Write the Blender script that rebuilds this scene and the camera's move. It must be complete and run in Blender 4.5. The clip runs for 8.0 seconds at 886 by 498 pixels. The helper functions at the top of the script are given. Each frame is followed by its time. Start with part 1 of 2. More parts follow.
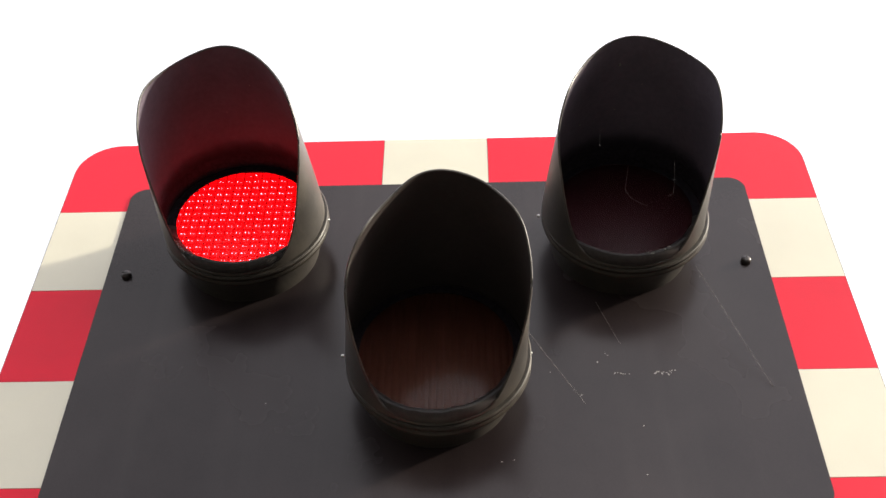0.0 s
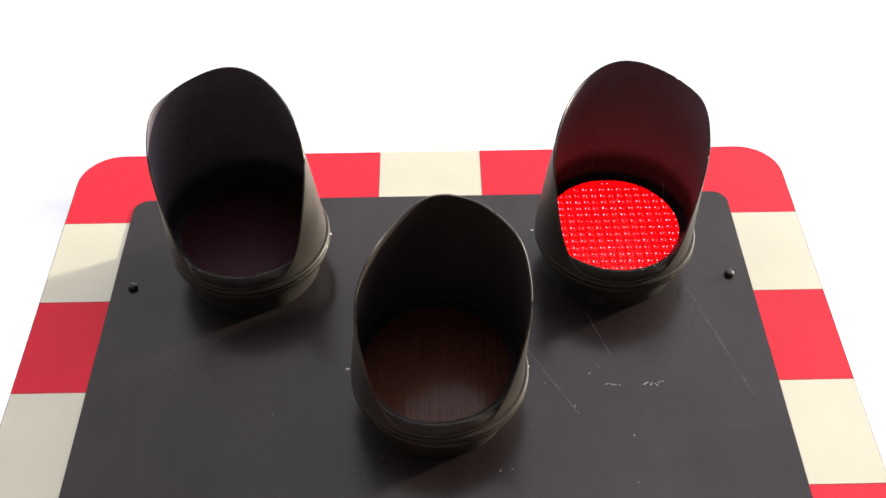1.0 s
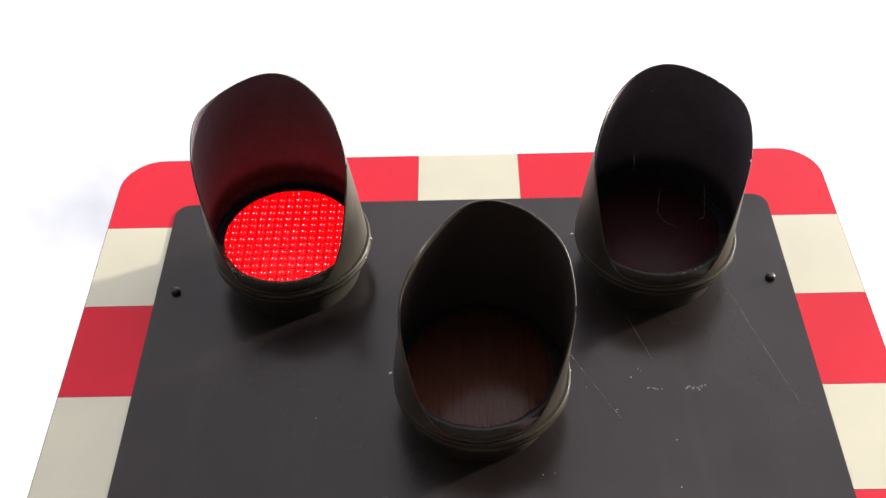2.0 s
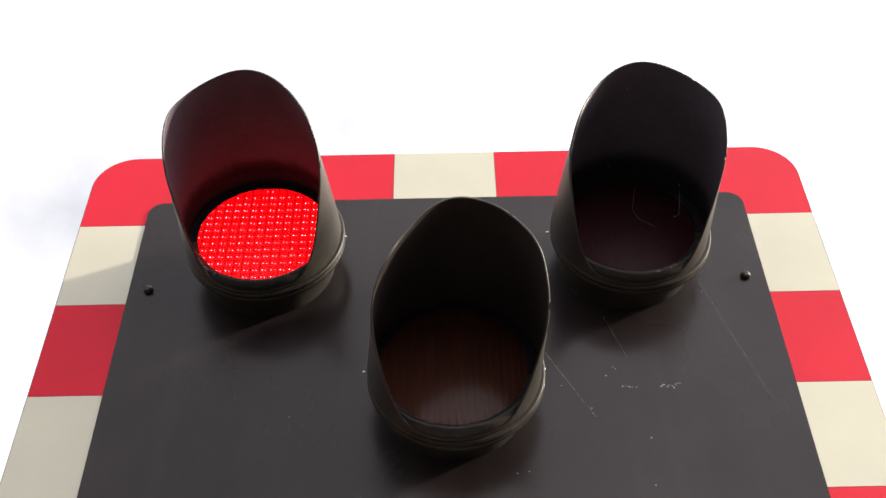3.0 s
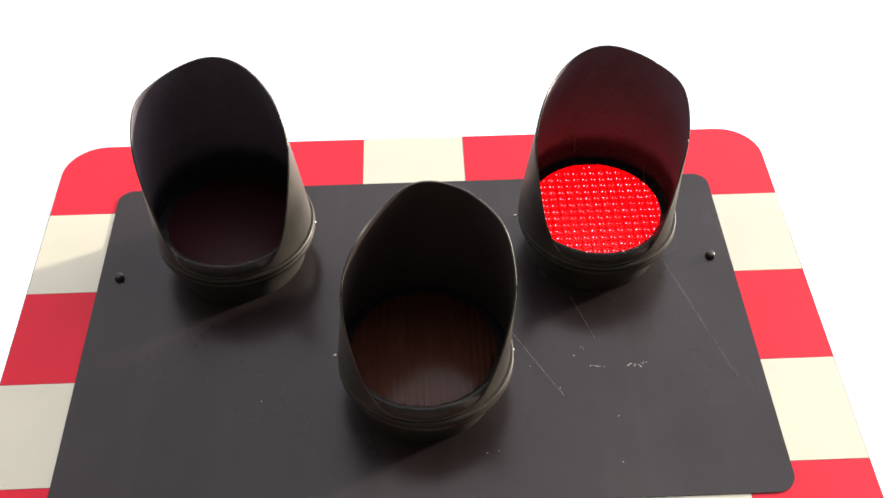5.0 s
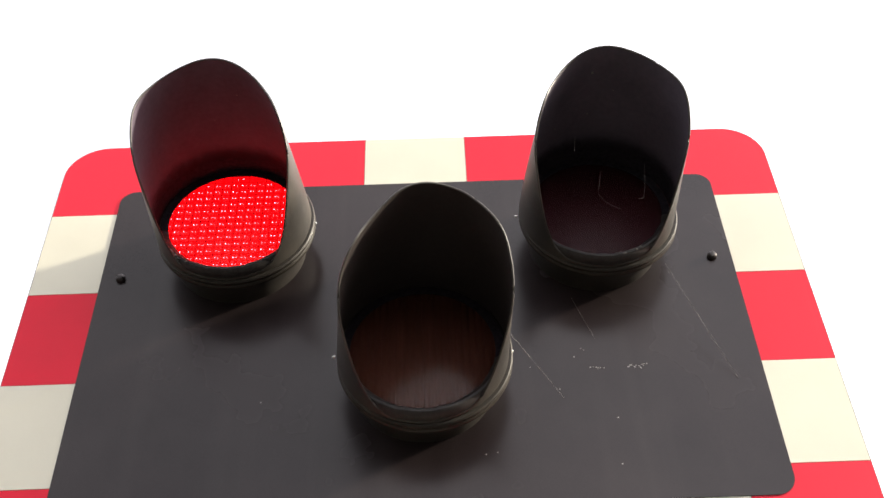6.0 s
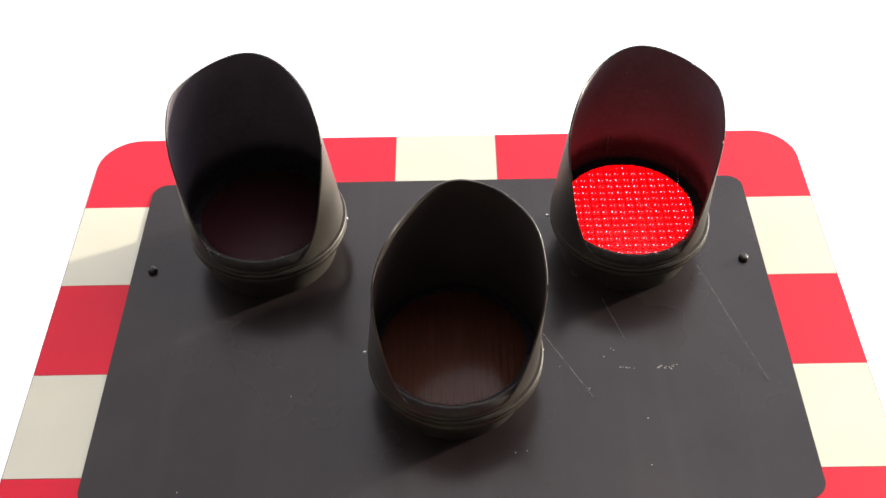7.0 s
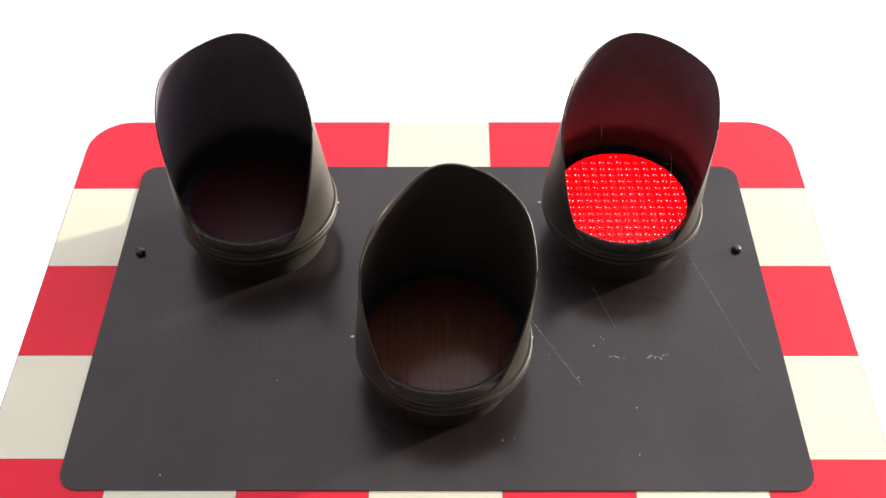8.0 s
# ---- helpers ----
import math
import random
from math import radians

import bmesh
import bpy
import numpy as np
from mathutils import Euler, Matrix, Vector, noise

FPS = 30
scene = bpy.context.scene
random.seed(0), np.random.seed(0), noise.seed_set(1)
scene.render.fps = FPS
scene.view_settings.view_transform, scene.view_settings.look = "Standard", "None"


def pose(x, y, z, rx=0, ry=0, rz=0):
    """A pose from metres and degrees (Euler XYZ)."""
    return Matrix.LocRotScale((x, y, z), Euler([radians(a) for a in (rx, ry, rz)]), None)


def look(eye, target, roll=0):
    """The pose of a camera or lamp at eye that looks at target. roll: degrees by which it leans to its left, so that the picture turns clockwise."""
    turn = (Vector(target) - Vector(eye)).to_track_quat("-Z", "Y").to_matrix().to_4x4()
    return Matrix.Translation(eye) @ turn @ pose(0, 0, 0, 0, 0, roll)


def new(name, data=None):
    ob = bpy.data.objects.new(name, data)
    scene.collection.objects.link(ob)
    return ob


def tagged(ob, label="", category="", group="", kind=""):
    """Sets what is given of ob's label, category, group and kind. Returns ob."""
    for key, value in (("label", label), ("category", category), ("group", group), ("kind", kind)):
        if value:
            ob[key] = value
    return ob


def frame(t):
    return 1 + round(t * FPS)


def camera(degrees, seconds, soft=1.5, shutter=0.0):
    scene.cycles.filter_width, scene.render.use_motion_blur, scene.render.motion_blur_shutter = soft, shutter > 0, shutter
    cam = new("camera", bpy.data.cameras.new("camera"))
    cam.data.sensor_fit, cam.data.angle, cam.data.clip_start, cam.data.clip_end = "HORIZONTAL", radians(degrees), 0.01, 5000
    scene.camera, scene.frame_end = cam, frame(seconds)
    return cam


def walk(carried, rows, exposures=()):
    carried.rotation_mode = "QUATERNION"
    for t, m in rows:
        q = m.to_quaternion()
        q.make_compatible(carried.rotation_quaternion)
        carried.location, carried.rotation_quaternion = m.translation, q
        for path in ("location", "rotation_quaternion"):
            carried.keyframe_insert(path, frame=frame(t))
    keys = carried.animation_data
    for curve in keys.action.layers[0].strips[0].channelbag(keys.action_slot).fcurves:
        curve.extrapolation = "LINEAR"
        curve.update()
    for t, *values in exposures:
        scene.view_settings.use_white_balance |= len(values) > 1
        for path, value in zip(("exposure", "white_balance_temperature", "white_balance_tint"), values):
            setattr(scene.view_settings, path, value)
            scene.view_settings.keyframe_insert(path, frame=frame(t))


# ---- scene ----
# ---- camera and its way: hand-held under the board, looking up ----
cam = camera(45.5, 8.0)
PATH = [
    (0, (0.046, -1.0, 1.532), (-0.004, 0.425, 2.934), 0.3),
    (0.2, (0.021, -1.025, 1.539), (0.036, 0.417, 2.924), -1.3),
    (0.5, (0.016, -1.039, 1.535), (0.047, 0.41, 2.913), -1.1),
    (0.7, (0.013, -1.054, 1.533), (0.042, 0.399, 2.907), -0.5),
    (1, (0.008, -1.075, 1.532), (0.019, 0.384, 2.899), -1.3),
    (1.5, (0.003, -1.09, 1.532), (-0.035, 0.376, 2.893), -0.2),
    (1.7, (-0.012, -1.088, 1.534), (-0.052, 0.376, 2.896), -0.1),
    (3, (-0.001, -1.076, 1.536), (-0.006, 0.384, 2.903), -1.0),
    (3.5, (0.001, -1.071, 1.536), (0.026, 0.401, 2.89), -1.8),
    (4, (0.006, -1.073, 1.534), (0.043, 0.405, 2.881), -2.4),
    (4.5, (0.013, -1.078, 1.53), (0.058, 0.404, 2.872), -2.8),
    (4.7, (0.006, -1.085, 1.524), (0.05, 0.394, 2.87), -2.9),
    (6, (0.025, -1.085, 1.527), (0.04, 0.395, 2.872), -2.3),
    (6.5, (0.019, -1.086, 1.53), (0.033, 0.395, 2.873), -2.3),
    (6.8, (0.009, -1.091, 1.53), (0.009, 0.392, 2.873), -1.5),
    (7, (0.007, -1.086, 1.526), (-0.011, 0.397, 2.869), -0.5),
    (7.3, (-0.003, -1.091, 1.53), (-0.032, 0.404, 2.859), 0.1),
    (7.5, (-0.001, -1.088, 1.528), (-0.038, 0.406, 2.858), 0.5),
    (7.7, (0.001, -1.089, 1.531), (-0.034, 0.408, 2.857), 0.6),
    (8, (0.015, -1.07, 1.525), (0.003, 0.419, 2.86), 0.3),
]
walk(cam, [(t, look(eye, target, roll)) for t, eye, target, roll in PATH], exposures=[(0.0, 0.16), (1.0, 0.13), (1.5, 0.07), (3.0, -0.03), (3.5, 0.09), (4.5, 0.26), (6.0, 0.26), (8.0, 0.37)])

# ---- light: low sun grazing the board, thin bright cloud over the whole sky ----
SUN_FROM = Vector((5.0, -1.0, 2.33))
sun_data = bpy.data.lights.new("sun", "SUN")
sun_data.energy, sun_data.angle, sun_data.color = 8.2, radians(2.5), (1.0, 0.91, 0.74)
sun = new("sun", sun_data)
sun.matrix_world = look(SUN_FROM * 10, (0, 0, 0))

world = bpy.data.worlds.new("sky")
scene.world = world
world.use_nodes = True
wn, wl = world.node_tree.nodes, world.node_tree.links
sky = wn.new("ShaderNodeTexSky")
sky.sky_type, sky.sun_disc = "NISHITA", False
sky.sun_elevation = math.atan2(SUN_FROM.z, math.hypot(SUN_FROM.x, SUN_FROM.y))
sky.sun_rotation = math.atan2(SUN_FROM.x, SUN_FROM.y)
sky.dust_density = 5.0
thin = wn.new("ShaderNodeVectorMath")
thin.operation = "SCALE"
thin.inputs["Scale"].default_value = 0.16
wl.new(sky.outputs["Color"], thin.inputs[0])
where = wn.new("ShaderNodeTexCoord")
wisps = wn.new("ShaderNodeTexNoise")
wisps.inputs["Scale"].default_value, wisps.inputs["Detail"].default_value = 2.6, 7.0
wisps.inputs["Roughness"].default_value = 0.6
wl.new(where.outputs["Generated"], wisps.inputs["Vector"])
cover = wn.new("ShaderNodeMapRange")
cover.inputs["From Min"].default_value, cover.inputs["From Max"].default_value = 0.25, 0.6
cover.inputs["To Min"].default_value, cover.inputs["To Max"].default_value = 0.46, 0.94
wl.new(wisps.outputs["Fac"], cover.inputs["Value"])
cloud = wn.new("ShaderNodeMix")
cloud.data_type = "RGBA"
wl.new(cover.outputs["Result"], cloud.inputs["Factor"])
wl.new(thin.outputs["Vector"], cloud.inputs["A"])
cloud.inputs["B"].default_value = (1.47, 1.405, 1.46, 1)
# thin cloud is brighter on the sun's side of the sky
towards = wn.new("ShaderNodeVectorMath")
towards.operation = "DOT_PRODUCT"
towards.inputs[1].default_value = SUN_FROM.normalized()
wl.new(where.outputs["Generated"], towards.inputs[0])
bright = wn.new("ShaderNodeMapRange")
bright.inputs["From Min"].default_value, bright.inputs["From Max"].default_value = 0.12, 0.9
bright.inputs["To Min"].default_value, bright.inputs["To Max"].default_value = 1.08, 2.25
wl.new(towards.outputs["Value"], bright.inputs["Value"])
lit = wn.new("ShaderNodeVectorMath")
lit.operation = "SCALE"
wl.new(cloud.outputs["Result"], lit.inputs[0])
wl.new(bright.outputs["Result"], lit.inputs["Scale"])
# faint grey streaks in the cloud
flat = wn.new("ShaderNodeMapping")
flat.inputs["Scale"].default_value = (1.2, 2.2, 7.0)
flat.inputs["Rotation"].default_value = (0.0, radians(14), 0.0)
flat.inputs["Location"].default_value = (5.2, 0.0, 0.9)
wl.new(where.outputs["Generated"], flat.inputs["Vector"])
streaks = wn.new("ShaderNodeTexNoise")
streaks.inputs["Scale"].default_value, streaks.inputs["Detail"].default_value = 1.2, 2.5
wl.new(flat.outputs["Vector"], streaks.inputs["Vector"])
grey = wn.new("ShaderNodeMapRange")
grey.inputs["From Min"].default_value, grey.inputs["From Max"].default_value = 0.48, 0.80
grey.inputs["To Min"].default_value, grey.inputs["To Max"].default_value = 0.0, 1.0
wl.new(streaks.outputs["Fac"], grey.inputs["Value"])
dim = wn.new("ShaderNodeMix")
dim.data_type, dim.blend_type = "RGBA", "MULTIPLY"
wl.new(grey.outputs["Result"], dim.inputs["Factor"])
wl.new(lit.outputs["Vector"], dim.inputs["A"])
dim.inputs["B"].default_value = (0.64, 0.675, 0.67, 1)
wl.new(dim.outputs["Result"], wn["Background"].inputs["Color"])
wn["Background"].inputs["Strength"].default_value = 1.0


# ---- materials ----
def material(name, colour, rough=0.5, metal=0.0, specular=0.5, grain=(60.0, 0.12), stain=(6.0, 0.15), bump=(400.0, 0.0002),
             stretch=(1, 1, 1), rough_vary=0.08, coat=0.0, dust=None, runs=None):
    """A surface with grain and stains at two scales, fine relief, and dust where the stains are strong."""
    m = bpy.data.materials.new(name)
    m.use_nodes = True
    n, l = m.node_tree.nodes, m.node_tree.links
    b = n["Principled BSDF"]
    co = n.new("ShaderNodeTexCoord")
    mp = n.new("ShaderNodeMapping")
    mp.inputs["Scale"].default_value = stretch
    l.new(co.outputs["Object"], mp.inputs["Vector"])

    def noise_at(scale, detail):
        t = n.new("ShaderNodeTexNoise")
        t.inputs["Scale"].default_value, t.inputs["Detail"].default_value = scale, detail
        l.new(mp.outputs["Vector"], t.inputs["Vector"])
        return t

    fine, broad = noise_at(grain[0], 5), noise_at(stain[0], 4)

    def spread(t, amount):
        r = n.new("ShaderNodeMapRange")
        r.inputs["From Min"].default_value, r.inputs["From Max"].default_value = 0.3, 0.7
        r.inputs["To Min"].default_value, r.inputs["To Max"].default_value = 1 - amount, 1 + amount
        l.new(t.outputs["Fac"], r.inputs["Value"])
        return r

    a, c = spread(fine, grain[1]), spread(broad, stain[1])
    both = n.new("ShaderNodeMath")
    both.operation = "MULTIPLY"
    l.new(a.outputs["Result"], both.inputs[0])
    l.new(c.outputs["Result"], both.inputs[1])
    tint = n.new("ShaderNodeVectorMath")
    tint.operation = "SCALE"
    tint.inputs[0].default_value = colour
    l.new(both.outputs["Value"], tint.inputs["Scale"])
    last = tint.outputs["Vector"]
    if dust:
        patch = noise_at(dust[1], 8)
        r = n.new("ShaderNodeMapRange")
        r.inputs["From Min"].default_value, r.inputs["From Max"].default_value = 0.42, 0.75
        r.inputs["To Min"].default_value, r.inputs["To Max"].default_value = 0.0, dust[2]
        l.new(patch.outputs["Fac"], r.inputs["Value"])
        mix = n.new("ShaderNodeMix")
        mix.data_type = "RGBA"
        l.new(r.outputs["Result"], mix.inputs["Factor"])
        l.new(last, mix.inputs["A"])
        mix.inputs["B"].default_value = (*dust[0], 1)
        last = mix.outputs["Result"]
    if runs:
        # dried water runs, long and upright
        tall = n.new("ShaderNodeMapping")
        tall.inputs["Scale"].default_value = (1.0, 1.0, 0.06)
        l.new(co.outputs["Object"], tall.inputs["Vector"])
        drip = n.new("ShaderNodeTexNoise")
        drip.inputs["Scale"].default_value, drip.inputs["Detail"].default_value = runs[1], 4
        l.new(tall.outputs["Vector"], drip.inputs["Vector"])
        r = n.new("ShaderNodeMapRange")
        r.inputs["From Min"].default_value, r.inputs["From Max"].default_value = 0.52, 0.78
        r.inputs["To Min"].default_value, r.inputs["To Max"].default_value = 0.0, runs[2]
        l.new(drip.outputs["Fac"], r.inputs["Value"])
        mix = n.new("ShaderNodeMix")
        mix.data_type = "RGBA"
        l.new(r.outputs["Result"], mix.inputs["Factor"])
        l.new(last, mix.inputs["A"])
        mix.inputs["B"].default_value = (*runs[0], 1)
        last = mix.outputs["Result"]
    l.new(last, b.inputs["Base Color"])
    rv = n.new("ShaderNodeMapRange")
    rv.inputs["From Min"].default_value, rv.inputs["From Max"].default_value = 0.3, 0.7
    rv.inputs["To Min"].default_value, rv.inputs["To Max"].default_value = rough - rough_vary, rough + rough_vary
    l.new(broad.outputs["Fac"], rv.inputs["Value"])
    l.new(rv.outputs["Result"], b.inputs["Roughness"])
    b.inputs["Metallic"].default_value = metal
    b.inputs["Specular IOR Level"].default_value = specular
    b.inputs["Coat Weight"].default_value, b.inputs["Coat Roughness"].default_value = coat, 0.25
    if bump[1]:
        relief = noise_at(bump[0], 3)
        bp = n.new("ShaderNodeBump")
        bp.inputs["Strength"].default_value, bp.inputs["Distance"].default_value = 1.0, bump[1]
        l.new(relief.outputs["Fac"], bp.inputs["Height"])
        l.new(bp.outputs["Normal"], b.inputs["Normal"])
    return m


def glow(name, colour, strength):
    m = bpy.data.materials.new(name)
    m.use_nodes = True
    b = m.node_tree.nodes["Principled BSDF"]
    b.inputs["Base Color"].default_value = (0.05, 0.01, 0.01, 1)
    b.inputs["Emission Color"].default_value = (*colour, 1)
    b.inputs["Emission Strength"].default_value = strength
    return m


def tinted_lens(name, tint, body, body_share, rough, index):
    """Thin coloured moulding: light passes tinted, part is scattered in the body, the skin is glossy."""
    m = bpy.data.materials.new(name)
    m.use_nodes = True
    n, l = m.node_tree.nodes, m.node_tree.links
    n.remove(n["Principled BSDF"])
    clear, scatter, gloss = n.new("ShaderNodeBsdfTransparent"), n.new("ShaderNodeBsdfDiffuse"), n.new("ShaderNodeBsdfGlossy")
    clear.inputs["Color"].default_value = (*tint, 1)
    scatter.inputs["Color"].default_value = (*body, 1)
    gloss.inputs["Roughness"].default_value = rough
    inner, outer, fres = n.new("ShaderNodeMixShader"), n.new("ShaderNodeMixShader"), n.new("ShaderNodeFresnel")
    inner.inputs["Fac"].default_value = body_share
    fres.inputs["IOR"].default_value = index
    l.new(clear.outputs[0], inner.inputs[1])
    l.new(scatter.outputs[0], inner.inputs[2])
    l.new(fres.outputs[0], outer.inputs["Fac"])
    l.new(inner.outputs[0], outer.inputs[1])
    l.new(gloss.outputs[0], outer.inputs[2])
    l.new(outer.outputs[0], n["Material Output"].inputs["Surface"])
    return m


M_WHITE = material("white_reflective_film", (0.60, 0.58, 0.465), 0.42, grain=(900, 0.03), stain=(7, 0.05), bump=(1500, 0.00004), coat=0.1)
M_RED = material("red_reflective_film", (0.65, 0.019, 0.042), 0.5, specular=0.15, grain=(900, 0.04), stain=(9, 0.06), bump=(1500, 0.00004), coat=0.0)
M_ALU = material("dull_aluminium", (0.10, 0.10, 0.09), 0.6, metal=0.3)
M_PLATE = material("weathered_black_paint", (0.0165, 0.0118, 0.0125), 0.24, specular=0.32, grain=(700, 0.15), stain=(5, 0.25), rough_vary=0.07, bump=(900, 0.00004),
                   dust=((0.13, 0.112, 0.108), 6.0, 0.06), runs=((0.16, 0.145, 0.135), 16.0, 0.045))
M_HOUSING = material("dull_black_casting", (0.024, 0.0205, 0.0180), 0.5, grain=(250, 0.3), stain=(14, 0.35), bump=(500, 0.00025),
                     dust=((0.06, 0.05, 0.035), 16.0, 0.25))
M_HOOD = material("faded_black_hood_paint", (0.027, 0.0235, 0.0200), 0.46, specular=0.65, grain=(220, 0.2), stain=(12, 0.25), bump=(600, 0.00012),
                  dust=((0.26, 0.22, 0.17), 14.0, 0.13))
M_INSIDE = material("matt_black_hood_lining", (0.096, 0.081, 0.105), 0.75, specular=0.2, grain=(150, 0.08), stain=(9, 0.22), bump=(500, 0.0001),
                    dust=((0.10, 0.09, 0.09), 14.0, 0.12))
# inside of the middle hood, set darker and browner than the side hoods
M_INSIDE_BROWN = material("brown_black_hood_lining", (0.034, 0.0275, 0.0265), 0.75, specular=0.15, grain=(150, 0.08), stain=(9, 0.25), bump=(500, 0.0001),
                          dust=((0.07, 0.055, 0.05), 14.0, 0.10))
M_GASKET = material("black_rubber_gasket", (0.030, 0.0270, 0.0265), 0.55, specular=0.30, grain=(200, 0.3), dust=((0.06, 0.053, 0.047), 40.0, 0.2))
M_BEAD = material("worn_bezel_paint", (0.020, 0.0165, 0.0130), 0.5, specular=0.30, grain=(200, 0.3), stain=(25, 0.4), dust=((0.07, 0.056, 0.04), 30.0, 0.22))
M_BOLT = material("bright_zinc_bolt", (0.6, 0.6, 0.58), 0.3, metal=0.9)
M_SCREW = material("blackened_steel_screw", (0.04, 0.035, 0.035), 0.35, metal=0.5, grain=(600, 0.4))
M_POST = material("galvanised_steel", (0.35, 0.36, 0.36), 0.5, metal=0.7, stain=(9, 0.25))
M_CHIP = material("scuffed_bare_paint", (0.31, 0.29, 0.27), 0.6)
M_GRIME = material("pale_caked_grime", (0.16, 0.15, 0.135), 0.8)
M_SILK = material("spider_silk", (0.32, 0.30, 0.28), 0.5)
M_SLAT = material("black_strip_back", (0.011, 0.0085, 0.0090), 0.8, specular=0.1)
# black of the lens seats, and of the shade added round the red lenses
M_SEAT_AND_SHADE = material("black_seat_and_root_shade", (0.026, 0.022, 0.028), 0.9, specular=0.03, grain=(200, 0.3))
M_REFLECTOR = material("tarnished_reflector", (0.60, 0.52, 0.46), 0.30, metal=0.9)
M_ROAD = material("asphalt_and_verge", (0.050, 0.048, 0.044), 0.95, specular=0.08, grain=(40, 0.3), stain=(0.4, 0.3), bump=(60, 0.004))
# for the unseen ring that keeps low sky light off the undersides
M_SKY_BLOCK = material("dark_green_sky_block", (0.045, 0.060, 0.030), 0.9, specular=0.1, grain=(3.0, 0.4), stain=(0.5, 0.4), bump=(2.0, 0.25))
M_LED_FIELD = glow("red_led_strip", (1.0, 0.010, 0.018), 2.5)
M_LED_GAP = glow("red_led_joint", (1.0, 0.008, 0.018), 0.35)
M_LED_POINT = glow("red_led_point", (1.0, 0.66, 0.60), 48.0)
M_RED_LENS = tinted_lens("red_signal_lens", (0.92, 0.10, 0.14), (0.105, 0.040, 0.052), 0.28, 0.35, 1.20)
M_AMBER_LENS = tinted_lens("amber_signal_lens", (0.78, 0.52, 0.44), (0.165, 0.075, 0.056), 0.32, 0.16, 1.28)
M_AMBER_RIB = material("amber_ribbed_diffuser", (0.115, 0.060, 0.048), 0.6, specular=0.2, grain=(120, 0.15), stretch=(1, 1, 0.1))


# ---- building helpers ----
def part(name, bm, mats, parent=None, label="", smooth=True):
    """Links a bmesh as one mesh object, under a thing or a part."""
    me = bpy.data.meshes.new(name)
    bmesh.ops.recalc_face_normals(bm, faces=bm.faces)
    bm.to_mesh(me)
    bm.free()
    for mat in mats if isinstance(mats, (list, tuple)) else [mats]:
        me.materials.append(mat)
    if smooth:
        for p in me.polygons:
            p.use_smooth = True
        me.set_sharp_from_angle(angle=radians(38))
    ob = new(name, me)
    ob.parent = parent
    return tagged(ob, label)


def revolve(profile, segments=72):
    """A closed ring of (radius, y) points turned about the y axis."""
    bm = bmesh.new()
    rings = []
    for i in range(segments):
        a = 2 * math.pi * i / segments
        rings.append([bm.verts.new((r * math.sin(a), y, r * math.cos(a))) for r, y in profile])
    k = len(profile)
    for i in range(segments):
        p, q = rings[i], rings[(i + 1) % segments]
        for j in range(k):
            bm.faces.new((p[j], p[(j + 1) % k], q[(j + 1) % k], q[j]))
    return bm


def rounded_outline(x0, x1, z0, z1, radii, steps=10):
    """Corner points of a rectangle in x and z with its own radius at each corner: low left, low right, high right, high left."""
    pts = []
    for (cx, cz, sx, sz, a0), r in zip(((x0, z0, 1, 1, 180), (x1, z0, -1, 1, 270), (x1, z1, -1, -1, 0), (x0, z1, 1, -1, 90)), radii):
        if r <= 0:
            pts.append((cx, cz))
            continue
        for i in range(steps + 1):
            a = radians(a0 + 90 * i / steps)
            pts.append((cx + sx * r + r * math.cos(a), cz + sz * r + r * math.sin(a)))
    return pts


def slab(points, y_front, y_back, bevel=0.0):
    """A plate with the outline in x and z, from y_front to y_back."""
    bm = bmesh.new()
    front = [bm.verts.new((x, y_front, z)) for x, z in points]
    back = [bm.verts.new((x, y_back, z)) for x, z in points]
    face = bm.faces.new(front)
    bm.faces.new(back[::-1])
    for i in range(len(points)):
        j = (i + 1) % len(points)
        bm.faces.new((front[i], back[i], back[j], front[j]))
    if bevel:
        bmesh.ops.bevel(bm, geom=list(face.edges), offset=bevel, segments=2, affect="EDGES", profile=0.5)
    return bm


def box(x0, x1, y0, y1, z0, z1, bevel=0.0):
    bm = bmesh.new()
    bmesh.ops.create_cube(bm, size=1, matrix=Matrix.LocRotScale(((x0 + x1) / 2, (y0 + y1) / 2, (z0 + z1) / 2), None, (x1 - x0, y1 - y0, z1 - z0)))
    if bevel:
        bmesh.ops.bevel(bm, geom=list(bm.edges), offset=bevel, segments=2, affect="EDGES", profile=0.5)
    return bm


def tube(points, radius, sides=6):
    """A thin round strand along the points."""
    bm = bmesh.new()
    rings = []
    for i, p in enumerate(points):
        ahead = (Vector(points[min(i + 1, len(points) - 1)]) - Vector(points[max(i - 1, 0)])).normalized()
        u = ahead.orthogonal().normalized()
        v = ahead.cross(u)
        rings.append([bm.verts.new(Vector(p) + radius * (math.cos(2 * math.pi * s / sides) * u + math.sin(2 * math.pi * s / sides) * v))
                      for s in range(sides)])
    for p, q in zip(rings, rings[1:]):
        for s in range(sides):
            bm.faces.new((p[s], p[(s + 1) % sides], q[(s + 1) % sides], q[s]))
    bm.faces.new(rings[0][::-1])
    bm.faces.new(rings[-1])
    return bm


# ---- ground ----
bm = bmesh.new()
bmesh.ops.create_grid(bm, x_segments=2, y_segments=2, size=1500)
ground = tagged(part("ground", bm, M_ROAD, smooth=False), "grey asphalt and worn verge under the signal", "ground", kind="structure")

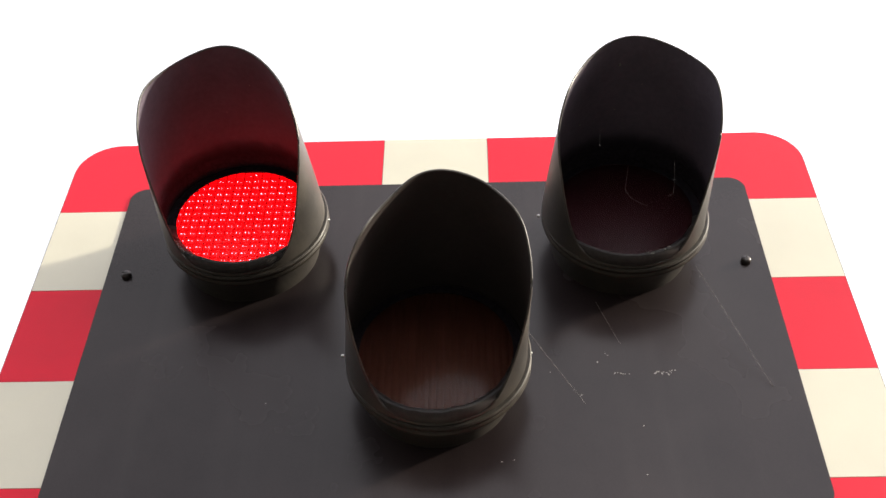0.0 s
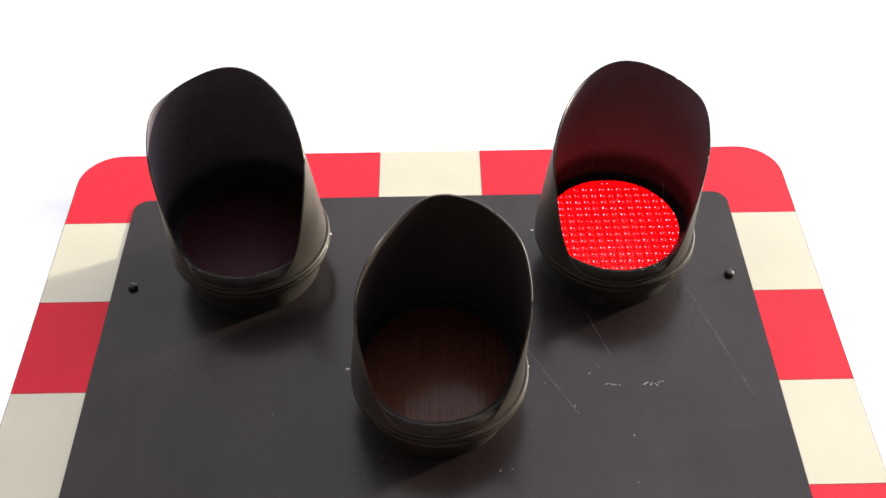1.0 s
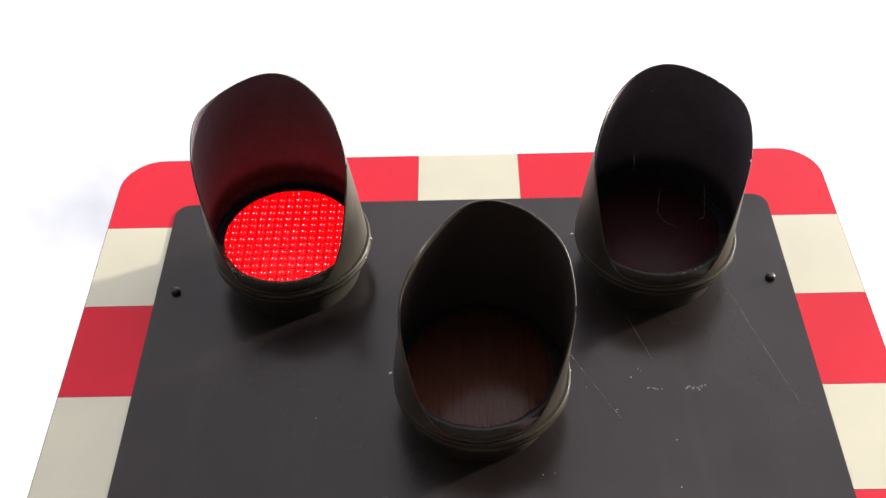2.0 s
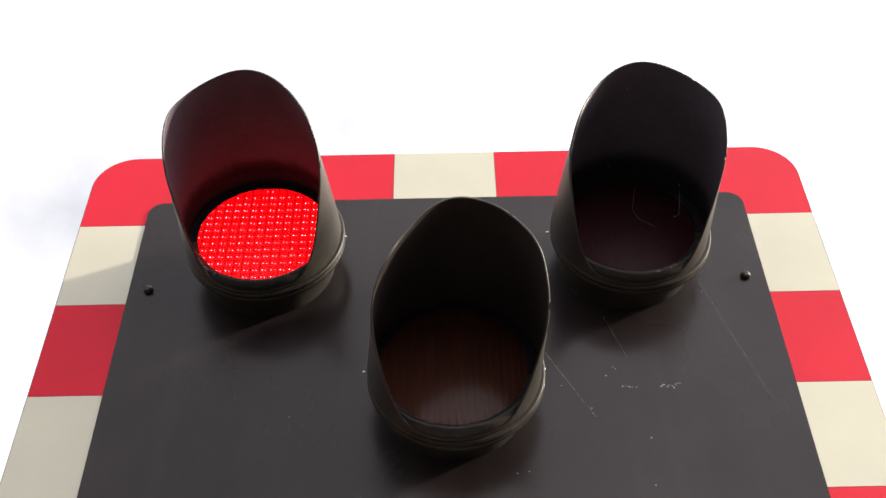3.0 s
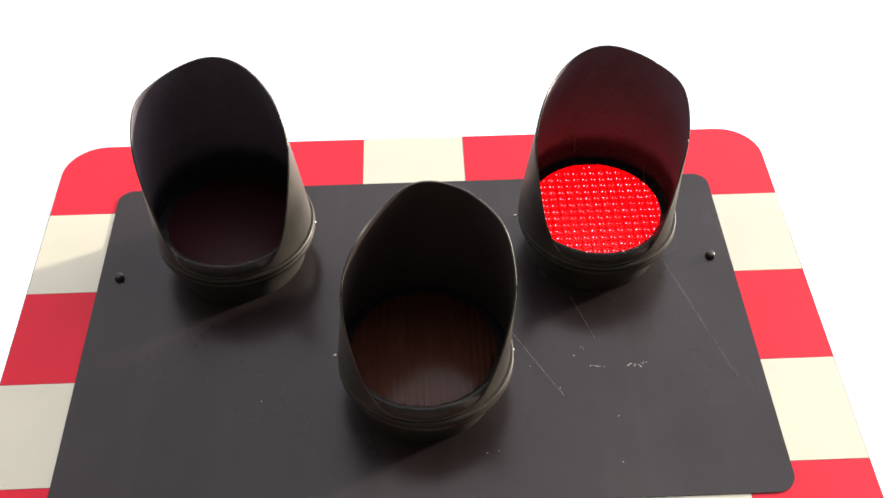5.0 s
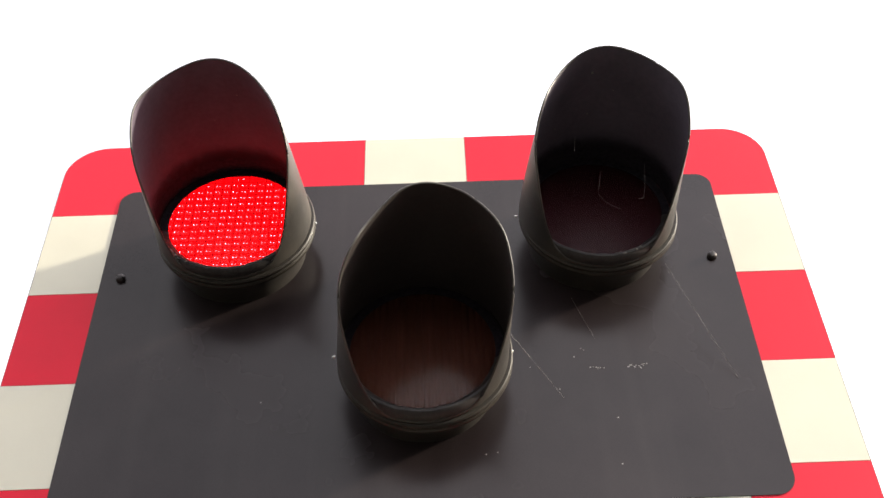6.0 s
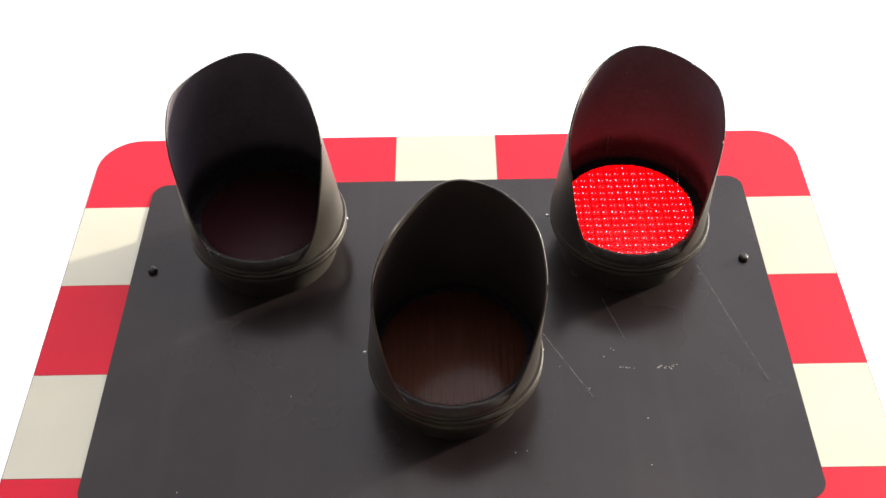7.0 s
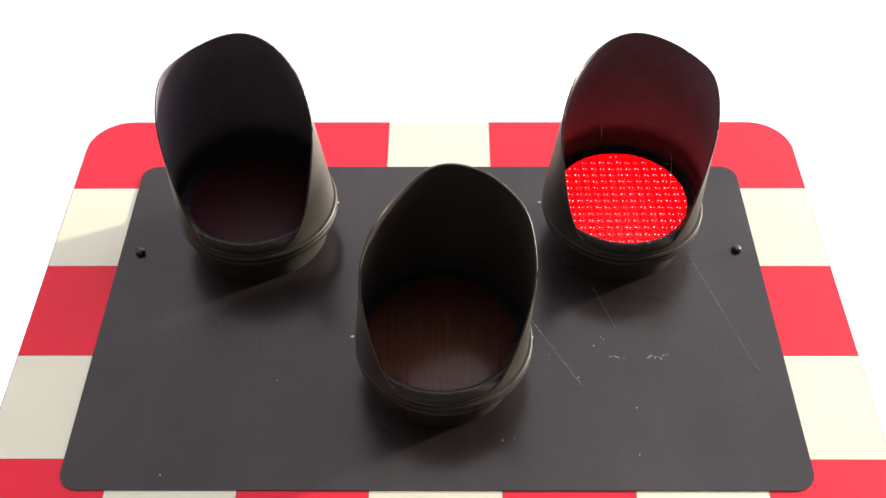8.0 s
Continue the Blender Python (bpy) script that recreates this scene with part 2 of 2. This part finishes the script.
# far round the place, unseen: a dark ring added to block light from the low sky, with an uneven top
bm = bmesh.new()
low, high, inner = [], [], []
for i in range(180):
    a = 2 * math.pi * i / 180
    top = 6.5 + 2.2 * noise.noise((9 * math.cos(a), 9 * math.sin(a), 0.3)) + 1.2 * noise.noise((31 * math.cos(a), 31 * math.sin(a), 1.7))
    r = 34 + 3 * noise.noise((6 * math.cos(a), 6 * math.sin(a), 4.0))
    low.append(bm.verts.new((r * math.cos(a), r * math.sin(a), 0.0)))
    high.append(bm.verts.new(((r + 1.5) * math.cos(a), (r + 1.5) * math.sin(a), top)))
    inner.append(bm.verts.new(((r + 5) * math.cos(a), (r + 5) * math.sin(a), 0.0)))
for i in range(180):
    j = (i + 1) % 180
    bm.faces.new((low[i], low[j], high[j], high[i]))
    bm.faces.new((high[i], high[j], inner[j], inner[i]))
tagged(part("backdrop", bm, M_SKY_BLOCK, smooth=False), "unseen dark green ring added to block low sky light", "hedge", kind="structure")

# ---- the crossing signal ----
HALF, RIM = 0.430, 0.525            # half widths of the black plate and of the whole board
TOP, BOTTOM = 2.744, 2.018          # the board
PLATE_TOP, PLATE_BOTTOM = 2.6435, 2.117
SIDE_JOINTS = (2.6, 2.4525, 2.305, 2.1575)
TOP_JOINTS = (-0.375, -0.225, -0.076, 0.075, 0.225, 0.375)
JOINT = 0.0004

signal = new("level_crossing_signal")
signal.location = (0, 0, 0)
tagged(signal, "level crossing signal with chequered border and two flashing red lamps", "traffic signal")

backing = part("backing_board", slab(rounded_outline(-RIM, RIM, BOTTOM, TOP, (0.060,) * 4), 0.0, 0.004), M_ALU, signal, "dull aluminium board edge", smooth=False)


def border():
    """Film panels round the board, red and white by turns; the corner ones follow the board's round corners."""
    front, back, e = -0.0012, 0.0, 0.0014
    x_out, z_top, z_low = RIM - e, TOP - e, BOTTOM + e
    zs = [PLATE_TOP - 0.02, *SIDE_JOINTS, PLATE_BOTTOM + 0.02]
    for s in (-1, 1):
        # sides: white, red, white between the corner panels
        for k in range(3):
            a, b = sorted((s * (HALF - 0.03), s * x_out))
            part("border_panel", slab(rounded_outline(a, b, SIDE_JOINTS[k + 1] + JOINT, SIDE_JOINTS[k] - JOINT, (0,) * 4), front, back),
                 M_RED if k == 1 else M_WHITE, backing, smooth=False)
    for z_edge, z_inner, sign in ((z_top, PLATE_TOP - 0.012, 1), (z_low, PLATE_BOTTOM + 0.012, -1)):
        z0, z1 = sorted((z_edge, z_inner))
        for k in range(5):
            part("border_panel", slab(rounded_outline(TOP_JOINTS[k] + JOINT, TOP_JOINTS[k + 1] - JOINT, z0, z1, (0,) * 4), front, back),
                 M_WHITE if k % 2 == 0 else M_RED, backing, smooth=False)
        # corner panels: an L round the plate's corner
        z_side = SIDE_JOINTS[0] + JOINT if sign > 0 else SIDE_JOINTS[3] - JOINT
        for s in (-1, 1):
            r, x_in, x_end = 0.059, HALF - 0.03, 0.375 + JOINT
            arc = [(x_out - r + r * math.sin(radians(9 * i)), z_edge - sign * (r - r * math.cos(radians(9 * i)))) for i in range(11)]
            pts = [(x_end, z_inner), (x_end, z_edge), *arc, (x_out, z_side), (x_in, z_side), (x_in, z_inner)]
            part("border_panel", slab([(s * x, z) for x, z in pts], front, back), M_RED, backing, smooth=False)


border()

plate = part("front_plate", slab(rounded_outline(-HALF, HALF, PLATE_BOTTOM, PLATE_TOP, (0.024, 0.024, 0.022, 0.022)), -0.0024, -0.0013, 0.0004),
             M_PLATE, signal, "weathered black plate with scuffs", smooth=False)

# Behind the board: the closed back box and the post that carries it.
part("back_box", box(-0.36, 0.36, 0.0045, 0.13, 2.16, 2.62, 0.01), M_HOUSING, signal, "closed black steel back box", smooth=False)
part("post", revolve([(0.0005, -2.62), (0.057, -2.62), (0.057, 0.0), (0.0005, 0.0)], 40), M_POST, signal, "galvanised round steel post").matrix_local = pose(0, 0.19, 0, -90)
part("post_bracket", box(-0.08, 0.08, 0.128, 0.26, 2.32, 2.40, 0.004), M_POST, signal, smooth=False)
part("base_plate", box(-0.16, 0.16, 0.03, 0.35, 0.0, 0.02, 0.003), M_POST, signal, smooth=False)


def screw(x, z, turn):
    """A slotted raised screw head on its washer, in the plate."""
    bm = revolve([(0.0002, -0.0022), (0.0064, -0.0022), (0.0066, -0.0048), (0.0062, -0.0068), (0.0048, -0.0084), (0.0026, -0.0092), (0.0002, -0.0094)], 24)
    head = part("plate_screw", bm, M_SCREW, plate, "slotted dark steel screw")
    slot = part("screw_slot", box(-0.0054, 0.0054, -0.0006, 0.0010, -0.0009, 0.0009), M_GASKET, head, smooth=False)
    head.matrix_local = pose(x, 0, z, 0, turn, 0)
    slot.location = (0, -0.0090, 0)


for x, z, turn in ((-0.403, 2.475, 20), (0.403, 2.4805, -75)):
    screw(x, z, turn)

# ---- lamps ----
LIP = ((0, -0.262), (12, -0.260), (30, -0.253), (50, -0.248), (70, -0.246), (82, -0.240), (92, -0.226), (102, -0.212), (112, -0.194),
       (120, -0.164), (128, -0.122), (136, -0.092), (144, -0.076), (152, -0.068), (180, -0.066))


def lip_at(degrees):
    d = abs((degrees + 180) % 360 - 180)
    return float(np.interp(d, [p[0] for p in LIP], [p[1] for p in LIP]))


# radius of the hood's free end by angle from the top: bent inwards on one side
END_SIDE = ((-180, 0.1000), (-125, 0.0990), (-110, 0.0955), (-98, 0.0870), (-80, 0.0790), (-62, 0.0780), (-46, 0.0805), (-30, 0.0870), (-15, 0.0935), (8, 0.1010),
            (29, 0.1040), (48, 0.1035), (66, 0.1035), (84, 0.1010), (110, 0.1025), (125, 0.1015), (180, 0.1000))
END_MIDDLE = ((-180, 0.1000), (-123, 0.1010), (-114, 0.0945), (-104, 0.0865), (-96, 0.0805), (-86, 0.0725), (-72, 0.0678), (-49, 0.0670), (-30, 0.0715), (-14, 0.0795),
              (-3, 0.0850), (8, 0.0900), (18, 0.0935), (27, 0.0960), (38, 0.0963), (51, 0.0958), (64, 0.0964), (75, 0.0985), (84, 0.1004), (95, 0.1036),
              (106, 0.1095), (115, 0.1150), (124, 0.1120), (136, 0.1045), (180, 0.1000))


def hood_radius(deg, y, end_shape, flip):
    d = ((flip * deg + 180) % 360) - 180
    tip = np.mean([np.interp(((d + o + 180) % 360) - 180, [p[0] for p in end_shape], [p[1] for p in end_shape]) for o in (-8, -4, 0, 4, 8)])
    far = (y + 0.060) / -0.190
    return 0.1035 + (float(tip) - 0.1035) * far ** 1.15


def lip_end(deg, turn):
    return float(np.mean([lip_at(deg + turn + o) for o in (-5, -2.5, 0, 2.5, 5)]))


def hood_mesh(seed, turn, end_shape, flip):
    """A cowl of bent sheet: full length over the top, cut away below, out of round at its free end."""
    bm = bmesh.new()
    segs, steps, thick, y0 = 120, 14, 0.0022, -0.060
    cols = []
    for i in range(segs):
        deg = 360 * i / segs
        a = radians(deg)
        end = lip_end(deg, turn)
        col = []
        for side in (0, 1):
            for j in range(steps + 1):
                y = y0 + (end - y0) * j / steps
                r = hood_radius(deg, y, end_shape, flip) - side * thick + 0.0005 * (y - y0) / -0.2 * noise.noise((3 * math.sin(a), 3 * math.cos(a), seed + 9 * y))
                col.append((r * math.sin(a), y, r * math.cos(a)))
        cols.append([bm.verts.new(c) for c in col])
    n = steps + 1
    for i in range(segs):
        p, q = cols[i], cols[(i + 1) % segs]
        for j in range(steps):
            bm.faces.new((p[j], p[j + 1], q[j + 1], q[j]))
            f = bm.faces.new((p[n + j], q[n + j], q[n + j + 1], p[n + j + 1]))
            f.material_index = 1
        bm.faces.new((p[steps], p[n + steps], q[n + steps], q[steps]))
        bm.faces.new((p[0], q[0], q[n], p[n]))
    return bm


def rim_mesh(turn, end_shape, flip):
    """The rolled bead along the hood's free edge."""
    pts = []
    for i in range(121):
        deg = 360 * i / 120
        a, end = radians(deg), lip_end(deg, turn)
        r = hood_radius(deg, end, end_shape, flip) - 0.0011
        pts.append((r * math.sin(a), end, r * math.cos(a)))
    return tube(pts, 0.0014, 6)


def root_shade_mesh(turn, end_shape, flip, seed):
    """A short dark fringe added as shade for the unlit zone round the lens, inside the hood's root; its frayed front
    fades out and ends with the hood where this is cut away.
    """
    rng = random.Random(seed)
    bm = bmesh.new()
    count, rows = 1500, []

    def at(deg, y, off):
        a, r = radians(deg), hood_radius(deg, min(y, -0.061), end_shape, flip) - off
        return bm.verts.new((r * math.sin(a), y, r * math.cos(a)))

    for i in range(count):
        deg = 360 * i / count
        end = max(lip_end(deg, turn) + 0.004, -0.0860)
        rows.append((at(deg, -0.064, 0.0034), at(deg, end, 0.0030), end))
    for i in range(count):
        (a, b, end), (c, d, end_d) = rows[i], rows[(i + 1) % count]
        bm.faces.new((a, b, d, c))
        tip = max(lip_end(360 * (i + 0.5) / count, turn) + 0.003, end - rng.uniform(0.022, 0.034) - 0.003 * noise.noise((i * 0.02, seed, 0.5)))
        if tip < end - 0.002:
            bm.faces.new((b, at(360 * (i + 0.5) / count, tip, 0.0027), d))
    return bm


def gasket_mesh(seed):
    """The rubber lip under the lens: a thick, slightly lumpy bead that thins out towards both ends."""
    bm = bmesh.new()
    profile = ((0.0868, -0.0636), (0.1010, -0.0636), (0.1018, -0.0720), (0.1008, -0.0790), (0.0985, -0.0822), (0.0955, -0.0820), (0.0905, -0.0770), (0.0868, -0.0712))
    steps, rings = 84, []
    for i in range(steps + 1):
        deg = 100 + 160 * i / steps
        a, fade = radians(deg), min(1.0, min(i, steps - i) / 12)
        lump = 0.0008 * noise.noise((7 * math.sin(a), 7 * math.cos(a), seed))
        ring = []
        for r, y in profile:
            grow = min(0.0008, r - 0.0990) if r > 0.0990 and 132 < deg < 228 else 0.0
            ring.append(bm.verts.new(((r + grow + lump) * math.sin(a), -0.0636 + (y + 0.0636) * (0.35 + 0.65 * fade) + lump, (r + grow + lump) * math.cos(a))))
        rings.append(ring)
    k = len(profile)
    for p, q in zip(rings, rings[1:]):
        for m in range(k):
            bm.faces.new((p[m], p[(m + 1) % k], q[(m + 1) % k], q[m]))
    bm.faces.new(rings[0])
    bm.faces.new(rings[-1][::-1])
    return bm


def lens_mesh(radius, y, dome, cells, ribs_only=False, depth=0.0006):
    """A moulded lens: little pillows in rows, or upright ribs, on a shallow dome."""
    bm = bmesh.new()
    n = cells * 4
    grid = {}
    for i in range(n + 1):
        for j in range(n + 1):
            u, v = 2 * i / n - 1, 2 * j / n - 1
            # square to disc
            x, z = u * math.sqrt(1 - v * v / 2), v * math.sqrt(1 - u * u / 2)
            px, pz = x * radius, z * radius
            pitch = 2 * radius / cells
            wave = abs(math.sin(math.pi * px / pitch)) if ribs_only else min(abs(math.sin(math.pi * px / pitch)), abs(math.sin(math.pi * pz / pitch)))
            grid[i, j] = bm.verts.new((px, y - dome * (1 - x * x - z * z) - depth * wave, pz))
    for i in range(n):
        for j in range(n):
            bm.faces.new((grid[i, j], grid[i + 1, j], grid[i + 1, j + 1], grid[i, j + 1]))
    return bm


STRIPS, STRIP_REACH, STRIP_Y = 32, 0.0945, -0.0600


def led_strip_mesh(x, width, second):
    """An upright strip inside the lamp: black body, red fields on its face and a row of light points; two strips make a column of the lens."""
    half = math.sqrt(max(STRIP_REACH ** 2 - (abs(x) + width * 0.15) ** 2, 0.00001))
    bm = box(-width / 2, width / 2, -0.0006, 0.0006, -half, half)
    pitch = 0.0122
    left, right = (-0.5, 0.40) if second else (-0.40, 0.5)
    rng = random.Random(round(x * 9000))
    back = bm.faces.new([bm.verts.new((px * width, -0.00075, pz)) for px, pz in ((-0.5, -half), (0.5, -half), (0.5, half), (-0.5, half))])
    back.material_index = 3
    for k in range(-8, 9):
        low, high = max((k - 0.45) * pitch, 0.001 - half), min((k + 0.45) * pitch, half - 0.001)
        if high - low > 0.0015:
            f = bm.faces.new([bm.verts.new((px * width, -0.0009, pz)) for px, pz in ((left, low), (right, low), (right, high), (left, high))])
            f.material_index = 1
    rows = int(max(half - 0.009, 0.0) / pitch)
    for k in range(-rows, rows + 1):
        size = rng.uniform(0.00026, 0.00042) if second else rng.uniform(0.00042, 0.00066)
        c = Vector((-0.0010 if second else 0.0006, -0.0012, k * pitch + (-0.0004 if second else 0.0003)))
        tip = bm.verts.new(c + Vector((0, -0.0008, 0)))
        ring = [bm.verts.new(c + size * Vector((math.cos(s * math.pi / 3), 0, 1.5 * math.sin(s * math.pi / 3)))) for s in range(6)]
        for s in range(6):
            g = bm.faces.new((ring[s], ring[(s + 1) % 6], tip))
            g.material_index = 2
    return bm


def lamp(name, x, z, seed, turn, end_shape, flip, red, label):
    """Base casting on the plate, beaded bezel, gasket, lens and hood; a red lamp holds its turning light strips."""
    base = part(name, revolve([(0.0840, -0.0022), (0.0895, -0.0022), (0.0903, -0.0090), (0.0930, -0.0240), (0.0970, -0.0400), (0.0995, -0.0460), (0.1000, -0.0520), (0.0972, -0.0520), (0.0900, -0.0240)]),
                M_HOUSING, signal, label)
    base.location = (x, 0, z)
    part("bezel", revolve([(0.0985, -0.0495), (0.1030, -0.0495), (0.1052, -0.0510), (0.1060, -0.0535), (0.1052, -0.0560), (0.1040, -0.0575), (0.1054, -0.0595), (0.1056, -0.0630),
                           (0.1040, -0.0650), (0.0985, -0.0650)], 96), M_BEAD, base, "worn beaded bezel ring").location = (0.0025, 0, -0.0025)
    part("gasket", gasket_mesh(seed), M_GASKET, base, "grimy black rubber gasket")
    part("lens_seat", revolve([(0.0875, -0.0655), (0.0985, -0.0640), (0.0985, -0.0662), (0.0875, -0.0668)], 96), M_SEAT_AND_SHADE, base)
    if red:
        part("root_shade", root_shade_mesh(turn, end_shape, flip, 70 + round(10 * seed)), M_SEAT_AND_SHADE, base, "added dark fringe that puts shade round the red lens", smooth=False)
    part("baffle", revolve([(0.080, -0.0485), (0.0960, -0.0485), (0.0960, -0.0470), (0.080, -0.0470)], 64), M_SLAT, base)
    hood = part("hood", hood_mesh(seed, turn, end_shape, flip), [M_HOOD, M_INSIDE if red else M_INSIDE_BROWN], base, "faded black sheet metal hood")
    part("rim_edge", rim_mesh(turn, end_shape, flip), M_HOOD, hood)
    for s in (-1, 1):
        b = part("hood_bolt", revolve([(0.0002, 0.0), (0.0019, 0.0), (0.0019, -0.0026), (0.0011, -0.0036), (0.0002, -0.0038)], 14), M_BOLT, base, "small bright bolt")
        b.matrix_local = pose(s * 0.1058, -0.0560, 0.001, 0, 0, s * 90)
    part("rear_disc", slab([(0.0940 * math.cos(2 * math.pi * k / 48), 0.0940 * math.sin(2 * math.pi * k / 48)) for k in range(48)], -0.0380, -0.0360), M_SLAT if red else M_REFLECTOR, base, smooth=False)
    part("lens", lens_mesh(0.0925, -0.0648, 0.004, 16 if red else 22, not red, 0.0006 if red else 0.00005), M_RED_LENS if red else M_AMBER_LENS, base,
                "red moulded glass lens" if red else "unlit amber brown ribbed lens")
    if not red:
        part("diffuser", lens_mesh(0.0915, -0.0590, 0.003, 22, True, 0.0030), M_AMBER_RIB, base, "dull amber ribbed diffuser")
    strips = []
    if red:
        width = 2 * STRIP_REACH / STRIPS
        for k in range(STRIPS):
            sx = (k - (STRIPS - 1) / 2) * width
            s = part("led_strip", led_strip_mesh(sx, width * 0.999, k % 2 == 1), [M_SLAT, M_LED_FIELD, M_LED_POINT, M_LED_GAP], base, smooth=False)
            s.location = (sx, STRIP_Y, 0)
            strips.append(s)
    return strips


LAMP_Z = 2.516
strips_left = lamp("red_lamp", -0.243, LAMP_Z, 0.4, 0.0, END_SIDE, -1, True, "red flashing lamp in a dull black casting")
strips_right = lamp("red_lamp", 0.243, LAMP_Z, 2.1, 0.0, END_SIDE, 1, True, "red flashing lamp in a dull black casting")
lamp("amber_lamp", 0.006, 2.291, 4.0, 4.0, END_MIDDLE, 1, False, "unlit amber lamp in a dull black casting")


# ---- grime caught on the lips of the gaskets ----
def grime(lamp_x, degrees, size, seed):
    rng = random.Random(seed)
    bm = bmesh.new()
    bmesh.ops.create_icosphere(bm, subdivisions=1, radius=size)
    for v in bm.verts:
        v.co = Vector((v.co.x * 1.4, v.co.y * 0.6, v.co.z)) * rng.uniform(0.6, 1.2)
    a, r = radians(degrees), 0.0968 + rng.uniform(-0.002, 0.0025)
    ob = part("grime_fleck", bm, M_GRIME, signal)
    ob.scale = (1.5, 1.5, 1.5)
    ob.location = (lamp_x + r * math.sin(a), -0.0822, LAMP_Z + r * math.cos(a))


for n, (x, degrees, size) in enumerate(((-0.243, -128, 0.0012), (-0.243, -131, 0.0020), (-0.243, -134, 0.0016), (-0.243, -138, 0.0022), (-0.243, -141, 0.0013), (-0.243, -149, 0.0009),
                                        (-0.243, 160, 0.0010), (-0.243, 166, 0.0008), (0.243, 152, 0.0011), (0.243, 156, 0.0013), (0.243, 160, 0.0009), (0.243, 166, 0.0014), (0.243, 169, 0.0008))):
    grime(x, degrees, size, 200 + n)


# pale specks caught on the hood linings
for n, (x, flip, degrees, y, size) in enumerate(((0.243, 1, -4, -0.222, 0.0024), (0.243, 1, -34, -0.142, 0.0014), (0.243, 1, -4, -0.150, 0.0013), (0.243, 1, 14, -0.190, 0.0009),
                                                (-0.243, -1, 10, -0.205, 0.0010), (-0.243, -1, -12, -0.160, 0.0009))):
    rng = random.Random(300 + n)
    bm = bmesh.new()
    bmesh.ops.create_icosphere(bm, subdivisions=1, radius=size)
    for v in bm.verts:
        v.co = v.co * rng.uniform(0.6, 1.2)
    a, r = radians(degrees), hood_radius(degrees, y, END_SIDE, flip) - 0.0022
    part("grime_fleck", bm, M_GRIME, signal).location = (x + r * math.sin(a), y, LAMP_Z + r * math.cos(a))


# ---- wear on the plate and spider silk ----
def chip(x, z, size, seed, length=1.0, tilt=0.0):
    """A tiny flake where the black paint has gone."""
    rng = random.Random(seed)
    pts = []
    for k in range(7):
        a, r = 2 * math.pi * k / 7, size * rng.uniform(0.55, 1.1)
        px, pz = r * math.cos(a) * length, r * math.sin(a)
        c, d = math.cos(radians(tilt)), math.sin(radians(tilt))
        pts.append((x + px * c - pz * d, z + 0.0023 + px * d + pz * c))
    part("paint_chip", slab(pts, -0.0027, -0.0022), M_CHIP, plate, smooth=False)


for n, (x, z, size) in enumerate(((0.077, 2.180, 0.0011), (0.091, 2.182, 0.0008), (0.239, 2.225, 0.0010), (0.235, 2.161, 0.0010), (0.206, 2.330, 0.0008),
                                  (0.196, 2.317, 0.0010), (0.209, 2.327, 0.0007), (-0.195, 2.264, 0.0013), (-0.315, 2.134, 0.0011), (0.139, 2.303, 0.0007),
                                  (0.173, 2.269, 0.0010), (0.3395, 2.452, 0.0008))):
    chip(x, z, size, n)
# two scuffed patches, each of a few flakes and fine scratches
scuffs = random.Random(5)
for n in range(6):
    chip(0.2145 + 0.0033 * n + scuffs.uniform(-0.001, 0.001), 2.2995 + scuffs.uniform(-0.0014, 0.0014), scuffs.uniform(0.0005, 0.0009), 40 + n, 1.9, scuffs.uniform(-30, 30))
for n in range(13):
    chip(0.2610 + 0.0020 * n + scuffs.uniform(-0.001, 0.001), 2.3000 + scuffs.uniform(-0.0032, 0.0026) * (0.4 + n / 13), scuffs.uniform(0.0005, 0.0010), 60 + n, 2.2, scuffs.uniform(-60, 40))


def strand(points, radius, sag=0.002):
    """One silk thread, hanging a little between its ends."""
    pts = []
    for p, q in zip(points, points[1:]):
        for k in range(8):
            f = k / 8
            v = Vector(p).lerp(Vector(q), f)
            pts.append(v - Vector((0, 0, sag * 4 * f * (1 - f))))
    pts.append(Vector(points[-1]))
    return part("silk_thread", tube(pts, radius, 5), M_SILK, web)


web = new("spider_web")
web.location = (0, 0, 0)
tagged(web, "thin pale spider threads strung across lamps and plate", "spider web")
strand([(0.322, -0.056, 2.424), (0.395, -0.0029, 2.279)], 0.00034, 0.0005)
strand([(0.108, -0.112, 2.277), (0.177, -0.0029, 2.258)], 0.00014, 0.0005)
strand([(0.203, -0.0029, 2.415), (0.226, -0.0029, 2.346)], 0.00009, 0.0)
strand([(0.1370, -0.0600, 2.508), (0.1530, -0.0800, 2.490)], 0.00022, 0.0005)
strand([(0.300, -0.140, 2.521), (0.2955, -0.140, 2.489), (0.290, -0.140, 2.462), (0.283, -0.140, 2.460)], 0.00009, 0.0004)
strand([(0.245, -0.130, 2.525), (0.236, -0.130, 2.483), (0.242, -0.130, 2.467), (0.260, -0.130, 2.453)], 0.00007, 0.0006)
strand([(0.208, -0.180, 2.536), (0.204, -0.180, 2.506)], 0.00006, 0.0004)

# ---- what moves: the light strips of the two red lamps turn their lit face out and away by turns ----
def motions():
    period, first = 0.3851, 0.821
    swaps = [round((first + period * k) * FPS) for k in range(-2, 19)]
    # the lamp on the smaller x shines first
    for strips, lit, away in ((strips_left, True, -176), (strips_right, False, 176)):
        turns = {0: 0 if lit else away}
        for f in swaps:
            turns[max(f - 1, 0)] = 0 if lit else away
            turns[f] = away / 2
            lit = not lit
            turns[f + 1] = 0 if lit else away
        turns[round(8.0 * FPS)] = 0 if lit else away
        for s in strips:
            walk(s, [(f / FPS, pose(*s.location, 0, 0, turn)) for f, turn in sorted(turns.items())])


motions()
